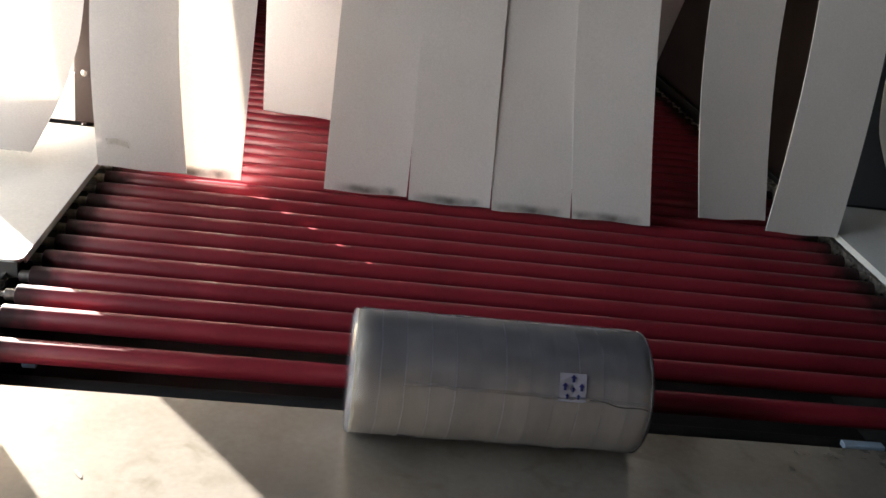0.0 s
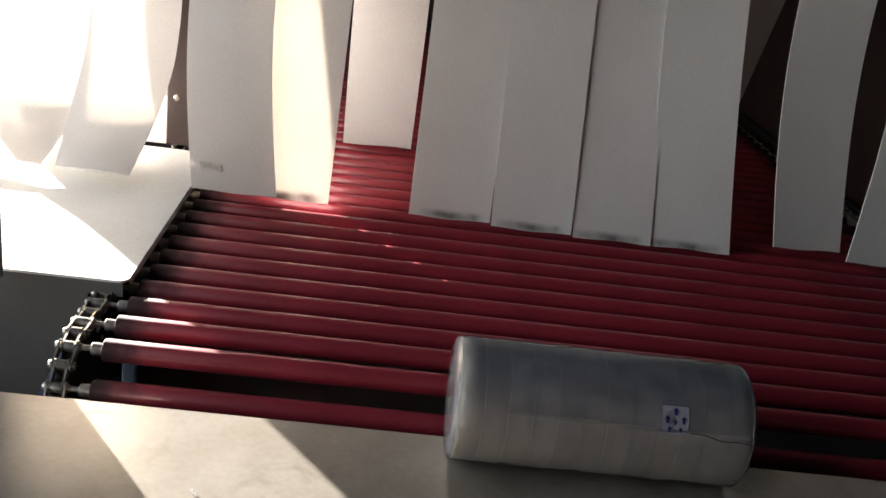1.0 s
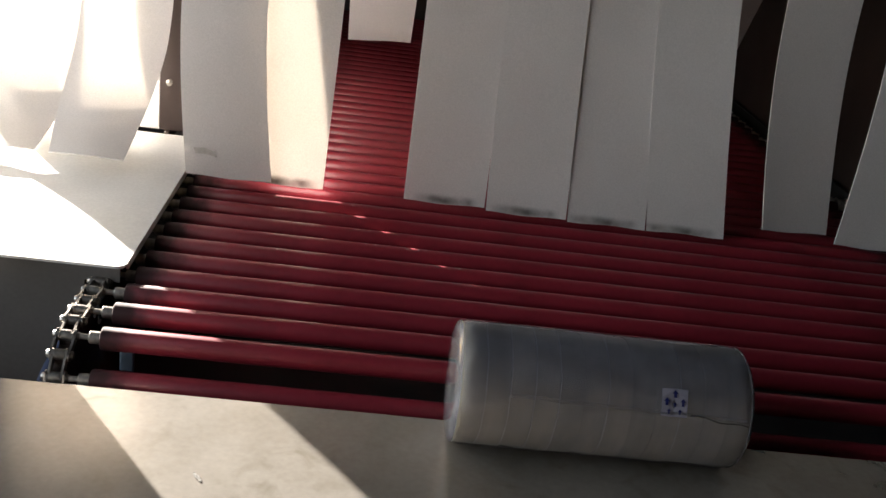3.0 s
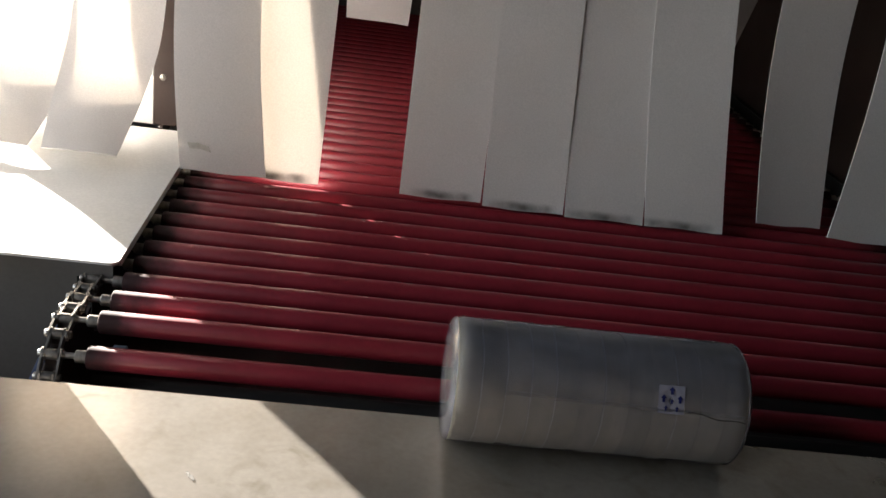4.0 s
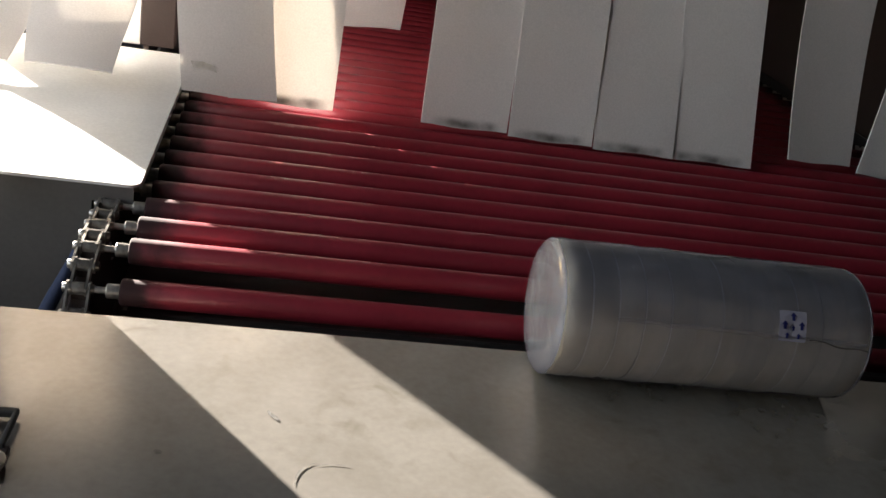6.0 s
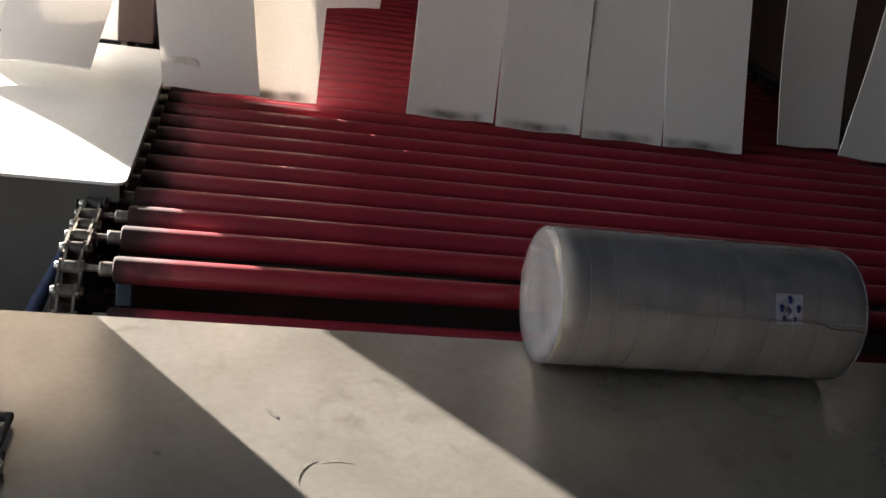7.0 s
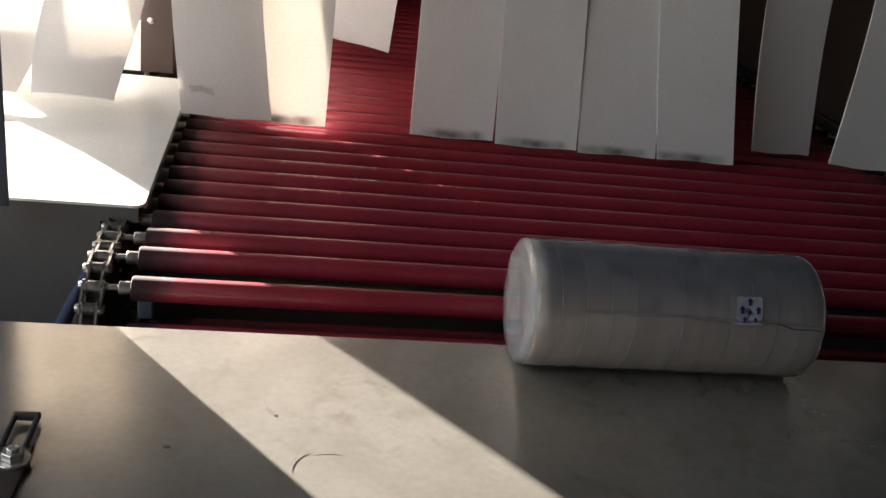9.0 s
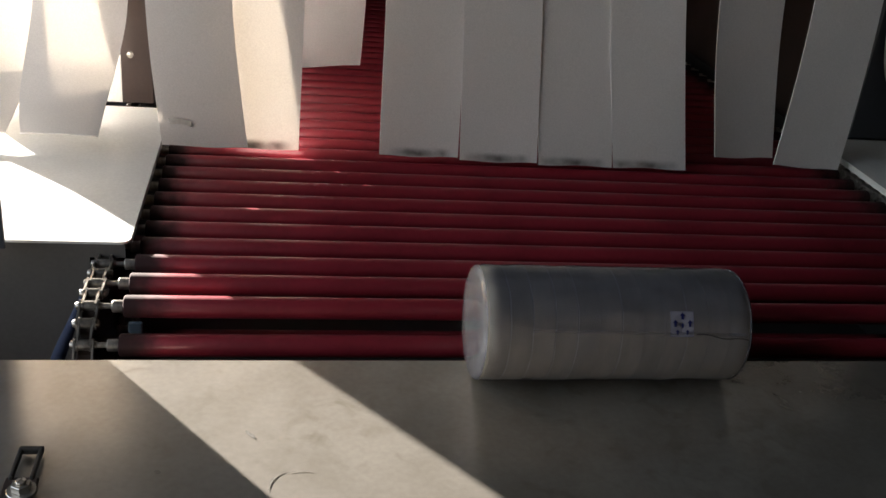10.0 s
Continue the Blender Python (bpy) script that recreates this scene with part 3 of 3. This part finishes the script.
def strip(x, by, bz, bow=0.0, dx=0.0, twist=0.0, cup=0.0004, top=0.0, mat=None, label=LABEL, width=SW, seed=0, scorch=None):
    """A hanging strip: centred on x at its hem, hinged on the rail; bow bends it fore and aft, dx sideways, twist turns the hem."""
    rnd = random.Random(seed)
    ph = rnd.uniform(0, 6)
    L = math.hypot(by - HINGE_Y, HINGE_Z - bz)
    grid = []
    for j in range(25):
        v = j / 24
        a = radians(twist) * v ** 1.6
        row = []
        for i in range(9):
            u = (i / 8 - 0.5) * width * (1 + 0.006 * math.sin(7 * v + ph))
            cx = dx * math.sin(math.pi * v) + top * (1 - v)
            row.append((cx + u * math.cos(a), bow * math.sin(math.pi * v ** 1.2) + u * math.sin(a) + cup * (1 - (2 * u / width) ** 2)
                        + 0.0006 * math.sin(5 * v + 3 * i / 8 + ph), -L * v + 0.0005 * math.sin(i * 0.9 + ph)))
        grid.append(row)
    ob = sheet_from(grid, mat or SOOTY, label)
    if scorch:
        bm = bmesh.new()
        rows = [[bm.verts.new((x, y - 0.0014, z)) for x, y, z in (grid[j][k] for k in range(*scorch))] for j in (22, 23)]
        for row, d in zip(rows, (-0.005, 0.003)):
            for i, v in enumerate(row):
                v.co.z += d + 0.0008 * math.sin(2.3 * i)
        for k in range(len(rows[0]) - 1):
            bm.faces.new((rows[0][k], rows[0][k + 1], rows[1][k + 1], rows[1][k]))
        part("scorch_mark", bm, SMEAR, ob, "faint brown scorch mark")
    tilt = -math.degrees(math.atan2(HINGE_Y - by, HINGE_Z - bz))
    ob.matrix_world = pose(x, HINGE_Y, HINGE_Z, tilt, 0, 0)
    return ob, tilt


def drape(centres, widths, label, cup=0.003):
    """A strip that hangs down and then lies forward over a guard."""
    grid = []
    n = len(centres)
    for j in range(31):
        t = j / 30 * (n - 1)
        i = min(n - 2, int(t))
        f = t - i
        f2 = f * f * (3 - 2 * f) * 0.35 + f * 0.65
        c = [p + (q - p) * f2 for p, q in zip(centres[i], centres[i + 1])]
        w = widths[i] + (widths[i + 1] - widths[i]) * f
        row = []
        for k in range(9):
            u = (k / 8 - 0.5) * w
            row.append((c[0] + u, c[1] - cup * (1 - (2 * u / w) ** 2), c[2] + cup * 0.6 * (1 - (2 * u / w) ** 2)))
        grid.append(row)
    for _ in range(3):
        for j in range(1, 30):
            grid[j] = [tuple((a + 2 * b + c) / 4 for a, b, c in zip(grid[j - 1][k], grid[j][k], grid[j + 1][k])) for k in range(9)]
    return sheet_from(grid, STRIP, label)


OVER = "off-white cloth curtain strip draped forward over the chain guard"
front_drape = drape([(-0.153, 0.343, 0.29), (-0.153, 0.342, 0.20), (-0.153, 0.341, 0.13), (-0.157, 0.336, 0.09), (-0.163, 0.322, 0.058), (-0.164, 0.292, 0.038), (-0.157, 0.243, 0.031)],
      [0.066, 0.066, 0.067, 0.068, 0.066, 0.060, 0.051], OVER)
drape([(-0.222, 0.344, 0.29), (-0.222, 0.344, 0.20), (-0.221, 0.343, 0.13), (-0.222, 0.340, 0.09), (-0.224, 0.330, 0.060), (-0.227, 0.302, 0.036), (-0.226, 0.255, 0.027)],
      [0.068, 0.068, 0.068, 0.067, 0.064, 0.060, 0.058], OVER)
drape([(0.542, 0.343, 0.29), (0.542, 0.342, 0.20), (0.543, 0.341, 0.13), (0.549, 0.336, 0.09), (0.560, 0.322, 0.058), (0.572, 0.292, 0.038), (0.575, 0.243, 0.031)],
      [0.066, 0.066, 0.067, 0.068, 0.066, 0.060, 0.051], OVER)

# hanging strips: hem centre x, hem y and z, then their bend
swinging = {}
swinging["a"] = strip(-0.0601, 0.2595, 0.0212, bow=-0.004, dx=-0.014, twist=2, mat=STRIP, seed=1, scorch=(1, 4), label="off-white coated cloth curtain strip beside the guard")
swinging["b"] = strip(-0.0270, 0.2665, 0.0182, bow=-0.002, dx=0.002, twist=-2, width=0.070, seed=2)
swinging["c"] = strip(0.0991, 0.2670, 0.0177, bow=-0.004, dx=0.0, twist=1, seed=3)
swinging["d"] = strip(0.1616, 0.2645, 0.0165, bow=-0.005, dx=-0.002, twist=-1, top=-0.004, seed=4)
swinging["e"] = strip(0.2240, 0.2645, 0.0158, bow=-0.003, dx=-0.004, twist=1.5, top=-0.009, seed=5)
swinging["f"] = strip(0.2860, 0.2645, 0.0158, bow=-0.006, dx=-0.008, twist=-2, top=-0.014, seed=6)
swinging["g"] = strip(0.3824, 0.2885, 0.0192, bow=0.002, dx=-0.010, twist=12, top=-0.004, mat=STRIP, seed=7, label="shaded off-white curtain strip hanging by a gap")
swinging["h"] = strip(0.4386, 0.2665, 0.0202, bow=-0.006, dx=0.004, twist=5, top=0.016, mat=STRIP, seed=8, label="shaded off-white curtain strip beside the guard")
swinging["i"] = strip(0.0375, 0.4180, 0.0200, bow=0.003, twist=0, mat=STRIP, seed=9, label="off-white curtain strip blown back into the tunnel")
swinging["j"] = strip(0.3335, 0.4180, 0.0200, bow=0.004, twist=14, mat=STRIP, seed=10, label="off-white curtain strip blown back into the tunnel")

# ---- the stack of tape rolls ----
TAPE_L, TAPE_R, TAPE_Y = 0.1365, 0.0290, -0.0105
pack = thing("tape_roll_pack", "shrink-wrapped stack of clear tape rolls lying on the plate edge", "tape pack", at=(0.0930, TAPE_Y, TAPE_R + 0.0006))


def build_pack():
    rnd = random.Random(4)
    n = 12
    w = TAPE_L / n
    for i in range(n):
        bm = bmesh.new()
        R = TAPE_R - rnd.uniform(0, 0.00025)
        x0, x1 = i * w + 0.00002, (i + 1) * w - 0.00002
        ri = 0.0165
        prof = [(x0, ri), (x0, R - 0.00006), (x0 + 0.0003, R - 0.00002), (x0 + 0.003, R), (x1 - 0.003, R), (x1 - 0.0003, R - 0.00002), (x1, R - 0.00006), (x1, ri)]
        seg = 48
        rings = [[bm.verts.new((x, r * math.cos(2 * math.pi * k / seg), r * math.sin(2 * math.pi * k / seg))) for k in range(seg)] for x, r in prof]
        for a, b in zip(rings, rings[1:] + rings[:1]):
            for k in range(seg):
                bm.faces.new((a[k], a[(k + 1) % seg], b[(k + 1) % seg], b[k]))
        roll = part("tape_roll", bm, FILM, pack)
        roll.location = (0, rnd.uniform(-0.0003, 0.0003), rnd.uniform(-0.0002, 0.0002))
        bm = bmesh.new()
        rings = [[bm.verts.new((x, r * math.cos(2 * math.pi * k / 32), r * math.sin(2 * math.pi * k / 32))) for k in range(32)]
                 for x, r in ((x0 + 0.0002, 0.0150), (x0 + 0.0002, 0.0164), (x1 - 0.0002, 0.0164), (x1 - 0.0002, 0.0150))]
        for a, b in zip(rings, rings[1:] + rings[:1]):
            for k in range(32):
                bm.faces.new((a[k], a[(k + 1) % 32], b[(k + 1) % 32], b[k]))
        part("core", bm, CORE, roll, "grey card core")
    # the film: drawn tight along the side and puckered over the ends
    bm = bmesh.new()
    seg, grid = 64, []
    prof = [(-0.0012, 0.006), (-0.0018, 0.012), (-0.0016, 0.020), (-0.0010, 0.0262), (0.0006, 0.0290)]
    side = [(x, TAPE_R + 0.0009) for x in np.linspace(0.003, TAPE_L - 0.003, 40)]
    end = [(TAPE_L - x, r) for x, r in prof[::-1]]
    for x, r in prof + side + end:
        ring = []
        for k in range(seg):
            a = 2 * math.pi * k / seg
            p = Vector((x * 90, math.cos(a) * 3, math.sin(a) * 3))
            d = noise.noise(p) * 0.0004 + (noise.noise(p * 2.7) * 0.0002)
            if x < 0.002 or x > TAPE_L - 0.002:
                d += 0.0002 * math.sin(11 * a) * min(1, r / 0.02)
                ring.append(bm.verts.new((x + d * 1.5, (r + d) * math.cos(a), (r + d) * math.sin(a))))
            else:
                rr = r + max(-0.0003, d)
                ring.append(bm.verts.new((x, rr * math.cos(a), rr * math.sin(a))))
        grid.append(ring)
    for a, b in zip(grid, grid[1:]):
        for k in range(seg):
            bm.faces.new((a[k], a[(k + 1) % seg], b[(k + 1) % seg], b[k]))
    bm.faces.new(grid[0][::-1])
    bm.faces.new(grid[-1])
    part("shrink_film", bm, WRAP, pack, "clear wrinkled shrink film")

    for i in (1, 2, 3, 4, 6, 9):
        bm = bmesh.new()
        rings = [[bm.verts.new((i * w + d + 0.0005 * noise.noise(Vector((i, math.cos(a) * 2, math.sin(a) * 2))), r * math.cos(a), r * math.sin(a)))
                  for a in [2 * math.pi * k / 64 for k in range(64)]] for d, r in ((-0.0004, TAPE_R + 0.0001), (0, TAPE_R + 0.0003), (0.0003, TAPE_R + 0.0001))]
        for a, b in zip(rings, rings[1:]):
            for k in range(64):
                bm.faces.new((a[k], a[(k + 1) % 64], b[(k + 1) % 64], b[k]))
        part("roll_edge", bm, EDGE, pack, "pale edge of a tape roll")
    for x, k in ((-0.0021, -1), (TAPE_L + 0.0021, 1)):
        bm = bmesh.new()
        lathe_x(bm, [(x - k * 0.0020, 0.0296), (x - k * 0.0006, 0.0284), (x + k * 0.0002, 0.0255), (x + k * 0.0002, 0.0150), (x + k * 0.0004, 0.0060)][::k], 48)
        part("film_end", bm, HAZY, pack, "hazy puckered film end")

    def on_side(x, a, r):
        return Vector((x, -r * math.cos(a), r * math.sin(a)))

    def patch(name, outline, r, mat, lab=""):
        bm = bmesh.new()
        lo = [bm.verts.new(on_side(x, a, r)) for x, a in outline]
        hi = [bm.verts.new(on_side(x, a, r + 0.00015)) for x, a in outline]
        bm.faces.new(lo)
        bm.faces.new(hi[::-1])
        for i in range(len(lo)):
            j = (i + 1) % len(lo)
            bm.faces.new((lo[i], lo[j], hi[j], hi[i]))
        return part(name, bm, mat, pack, lab, smooth=False)

    cx, ca = 0.0990, 0.51
    da = 0.0062 / TAPE_R
    edge = [(cx + 0.0062 * x, ca + da * y) for x, y in ((-1, -1), (0, -1), (1, -1), (1, -0.3), (1, 0.3), (1, 1), (0, 1), (-1, 1), (-1, 0.3), (-1, -0.3))]
    patch("label", edge, TAPE_R + 0.0013, LABELS, "small white printed label")
    for px, py, s in ((0, 0.62, 1), (-0.62, 0.05, 1), (0.62, 0.05, 1), (-0.42, -0.62, 0.7), (0.42, -0.62, 0.7), (0, -0.12, 0.6)):
        k = 0.0016 * s
        arrow = [(cx + 0.0062 * px + k * x, ca + da * py + k / TAPE_R * y) for x, y in ((-0.4, -1), (0.4, -1), (0.4, 0.1), (0.9, 0.1), (0, 1.1), (-0.9, 0.1), (-0.4, 0.1))]
        patch("printed_mark", arrow, TAPE_R + 0.0016, INK, "dark blue printed mark")
    seam = [(cx + 0.008 + 0.028 * t, ca - 0.16 - 0.10 * t + 0.02 * math.sin(9 * t)) for t in [i / 8 for i in range(9)]]
    seam += [(x, a - 0.018) for x, a in seam[::-1]]
    # the welded ridge of the film, crinkled along its length
    bm = bmesh.new()
    rings = []
    for i in range(91):
        t = i / 90
        x = 0.022 + (TAPE_L - 0.024) * t
        a = ca - 0.13 - 0.05 * t + 0.03 * noise.noise(Vector((x * 120, 3.1, 0)))
        h = 0.00035 + 0.0003 * (0.5 + noise.noise(Vector((x * 400, 0, 7.7)))) * min(1, 6 * t)
        rings.append([bm.verts.new(on_side(x, a + da, TAPE_R + 0.0011 + dr)) for da, dr in ((-0.030, 0.0), (-0.012, 0.7 * h), (0.0, h), (0.012, 0.7 * h), (0.030, 0.0))])
    for p, q in zip(rings, rings[1:]):
        for k in range(4):
            bm.faces.new((p[k], q[k], q[k + 1], p[k + 1]))
    part("weld_ridge", bm, WRAP, pack, "crinkled welded ridge of the film")
    patch("film_seam", seam, TAPE_R + 0.0014, SOOT, "dark seam of the film")


build_pack()


# ---- what moves ----
def motions():
    for r, s in rollers:
        walk(r, run_rows(s, X_LEFT))
    for ob, s, x in links:
        walk(ob, link_rows(s, x))
    for wheel, x in wheels:
        step = math.degrees(SPEED * 0.5 / TURN_R)
        walk(wheel, [(i * 0.5, pose(x, TURN_Y, AXLE_Z - TURN_R, step * i, 0, 0)) for i in range(21)])

    def swing(key, rows):
        ob, tilt = swinging[key]
        x = ob.location.x
        walk(ob, [(r[0], pose(x, HINGE_Y, HINGE_Z, tilt + r[1], 0, 0) @ pose(0, 0, 0, 0, r[3] if len(r) > 3 else 0, r[2])) for r in rows])

    flutter = {"c": ((0, 0.0, 0.4), (0.5, 0.5, -0.6), (1, 0.2, 0.2), (1.5, -0.2, 0.5), (2, -0.4, -0.4), (2.5, 0.5, 0.0), (3.3, -0.2, 0.6), (4, 0.1, 0.2),
                     (4.5, -0.5, 0.0), (5, 0.0, 0.4), (5.8, 0.4, -0.4), (6.5, -1.0, 0.5), (7, -0.5, 0.0), (7.5, -0.8, -0.4), (8, -0.5, 0.6), (8.5, -0.5, 0.0),
                     (9, -0.8, 0.4), (9.5, -1.0, 0.0), (10, -1.0, 0.3)),
               "f": ((0, -0.2, 0.0), (0.5, 0.1, 0.6), (1, 1.0, -0.4), (1.5, 0.5, 0.4), (2, -0.1, 0.8), (2.5, 0.1, 0.0), (3.3, 0.5, 0.4), (4, -0.2, 0.4),
                     (4.5, -0.2, 1.0), (5, -0.4, 0.5), (5.8, 0.6, 0.0), (6.5, 1.4, 1.2), (7, -0.8, 0.0), (7.5, 0.2, 0.6), (8, 0.1, 0.0), (8.5, 0.4, 0.9),
                     (9, -1.0, 0.4), (9.5, 0.2, 0.0), (10, -0.8, 0.5))}
    lean = {7.5: 0.6, 8: 1.2, 8.5: 0.5}
    swing("c", [(*r, lean.get(r[0], 0)) for r in flutter["c"]])
    swing("f", flutter["f"])
    mid = [(p[0], 0.6 * p[1] + 0.4 * q[1], -p[2]) for p, q in zip(flutter["c"], flutter["f"])]
    swing("d", [(*r, 0.9 * lean.get(r[0], 0)) for r in mid])
    swing("e", [(p[0], 0.4 * p[1] + 0.6 * q[1], 0.7 * q[2]) for p, q in zip(flutter["c"], flutter["f"])])
    swing("b", [(0, 0, 0), (1, 0.2, 0.5), (2.5, 0, 0), (3.8, 0.5, -0.6), (4.5, 1.0, -2.0), (5.2, 0.4, -1.0), (6.5, 1.2, -2.5), (7.0, 1.2, -2.0), (7.5, 0.2, 0.0),
                (8.5, 0.4, -0.5), (9.5, 0.2, 0.0), (10, 1.4, -3.0)])
    swing("g", [(0, 0.0, 0, -1.51), (1, -0.6, 1, 0.00), (2, 0.4, 0, 0.20), (2.5, 0.0, 2, 0.31), (4, 0.4, 3, 0.92), (4.5, 2.0, 6, 1.31), (5, 0.5, 2, 0.90), (5.8, 0.2, 1, 0.51), (6.5, 0.0, 1, 0.12), (7, 0.0, 1, -0.41), (7.5, 0.3, 2, -1.08), (8, 0.6, 2, -0.92), (8.5, 1.5, 5, 1.58), (9, 2.0, 5, 1.94), (9.5, 1.2, 3, 0.92), (10, 0.5, 2, 0.49)])
    swing("h", [(0, 0.0, 0.0, 0.00), (1, 0.3, 0.8, 0.38), (2, -0.2, -0.2, 0.65), (2.7, -0.2, -0.8, 0.97), (3.8, 0.3, 0.1, 1.56), (4.5, 0.1, 0.8, 2.06), (5, -0.2, 0.6, 1.19), (5.8, -0.2, -0.3, 1.96), (6.5, 0.1, -0.8, 2.41), (7, 0.3, -0.5, 2.15), (7.5, 0.2, 0.1, 1.60), (8, -0.1, 0.7, 2.55), (8.5, -0.3, 0.8, 2.23), (9, -0.2, 0.3, 2.41), (9.5, 0.0, -0.3, 3.54), (10, 0.3, -0.8, 2.65)])

    walk(front_drape, [(t, pose(0, 0.343, 0.29, a, 0, 0) @ pose(0, -0.343, -0.29)) for t, a in
                       ((0, 0), (2.5, 0.1), (4, 0), (5, 0), (6.5, -1.0), (7.5, -1.3), (8.5, -1.2), (9.5, -1.4), (10, -1.3))])

    def blown(key, rows):
        ob, tilt = swinging[key]
        x = ob.location.x
        walk(ob, [(t, pose(x, HINGE_Y, HINGE_Z, a, 0, 0) @ pose(0, 0, 0, 0, 0, 0.7 * tw)) for t, a, tw in rows])

    blown("i", [(0, 18, -4), (0.5, 21, 8), (1, 16, 6), (1.5, 17, 3), (2, 20, -12), (2.2, 27, 10), (2.5, 41, -30), (2.7, 46, 0), (3.2, 38, 10), (3.8, 42, -30), (4, 44, 0),
                (4.2, 30, 14), (4.5, 38, -4), (4.7, 37, -12), (5, 34, -22), (5.2, 29, 0), (5.8, 24, 10), (6.5, 24, 14), (7, 27, 16), (7.5, 34, 14), (8, 45, 0), (8.2, 42, -8),
                (8.5, 21, -28), (8.8, 24, 12), (9, 24, -20), (9.2, 20, -14), (9.5, 14, 16), (10, 23, 14)])
    blown("j", [(0, 30, 14), (0.5, 22, 18), (1, 24, 20), (1.5, 36, 16), (2, 27, 18), (2.5, 28, 20), (3.3, 32, 12), (4, 29, 20), (4.5, 33, 22), (5, 32, 20), (5.8, 34, 12),
                (6.5, 36, 8), (7, 38, 4), (7.5, 34, 10), (8, 38, 4), (8.5, 30, 14), (9, 33, 8), (9.5, 36, 6), (10, 34, 8)])


motions()
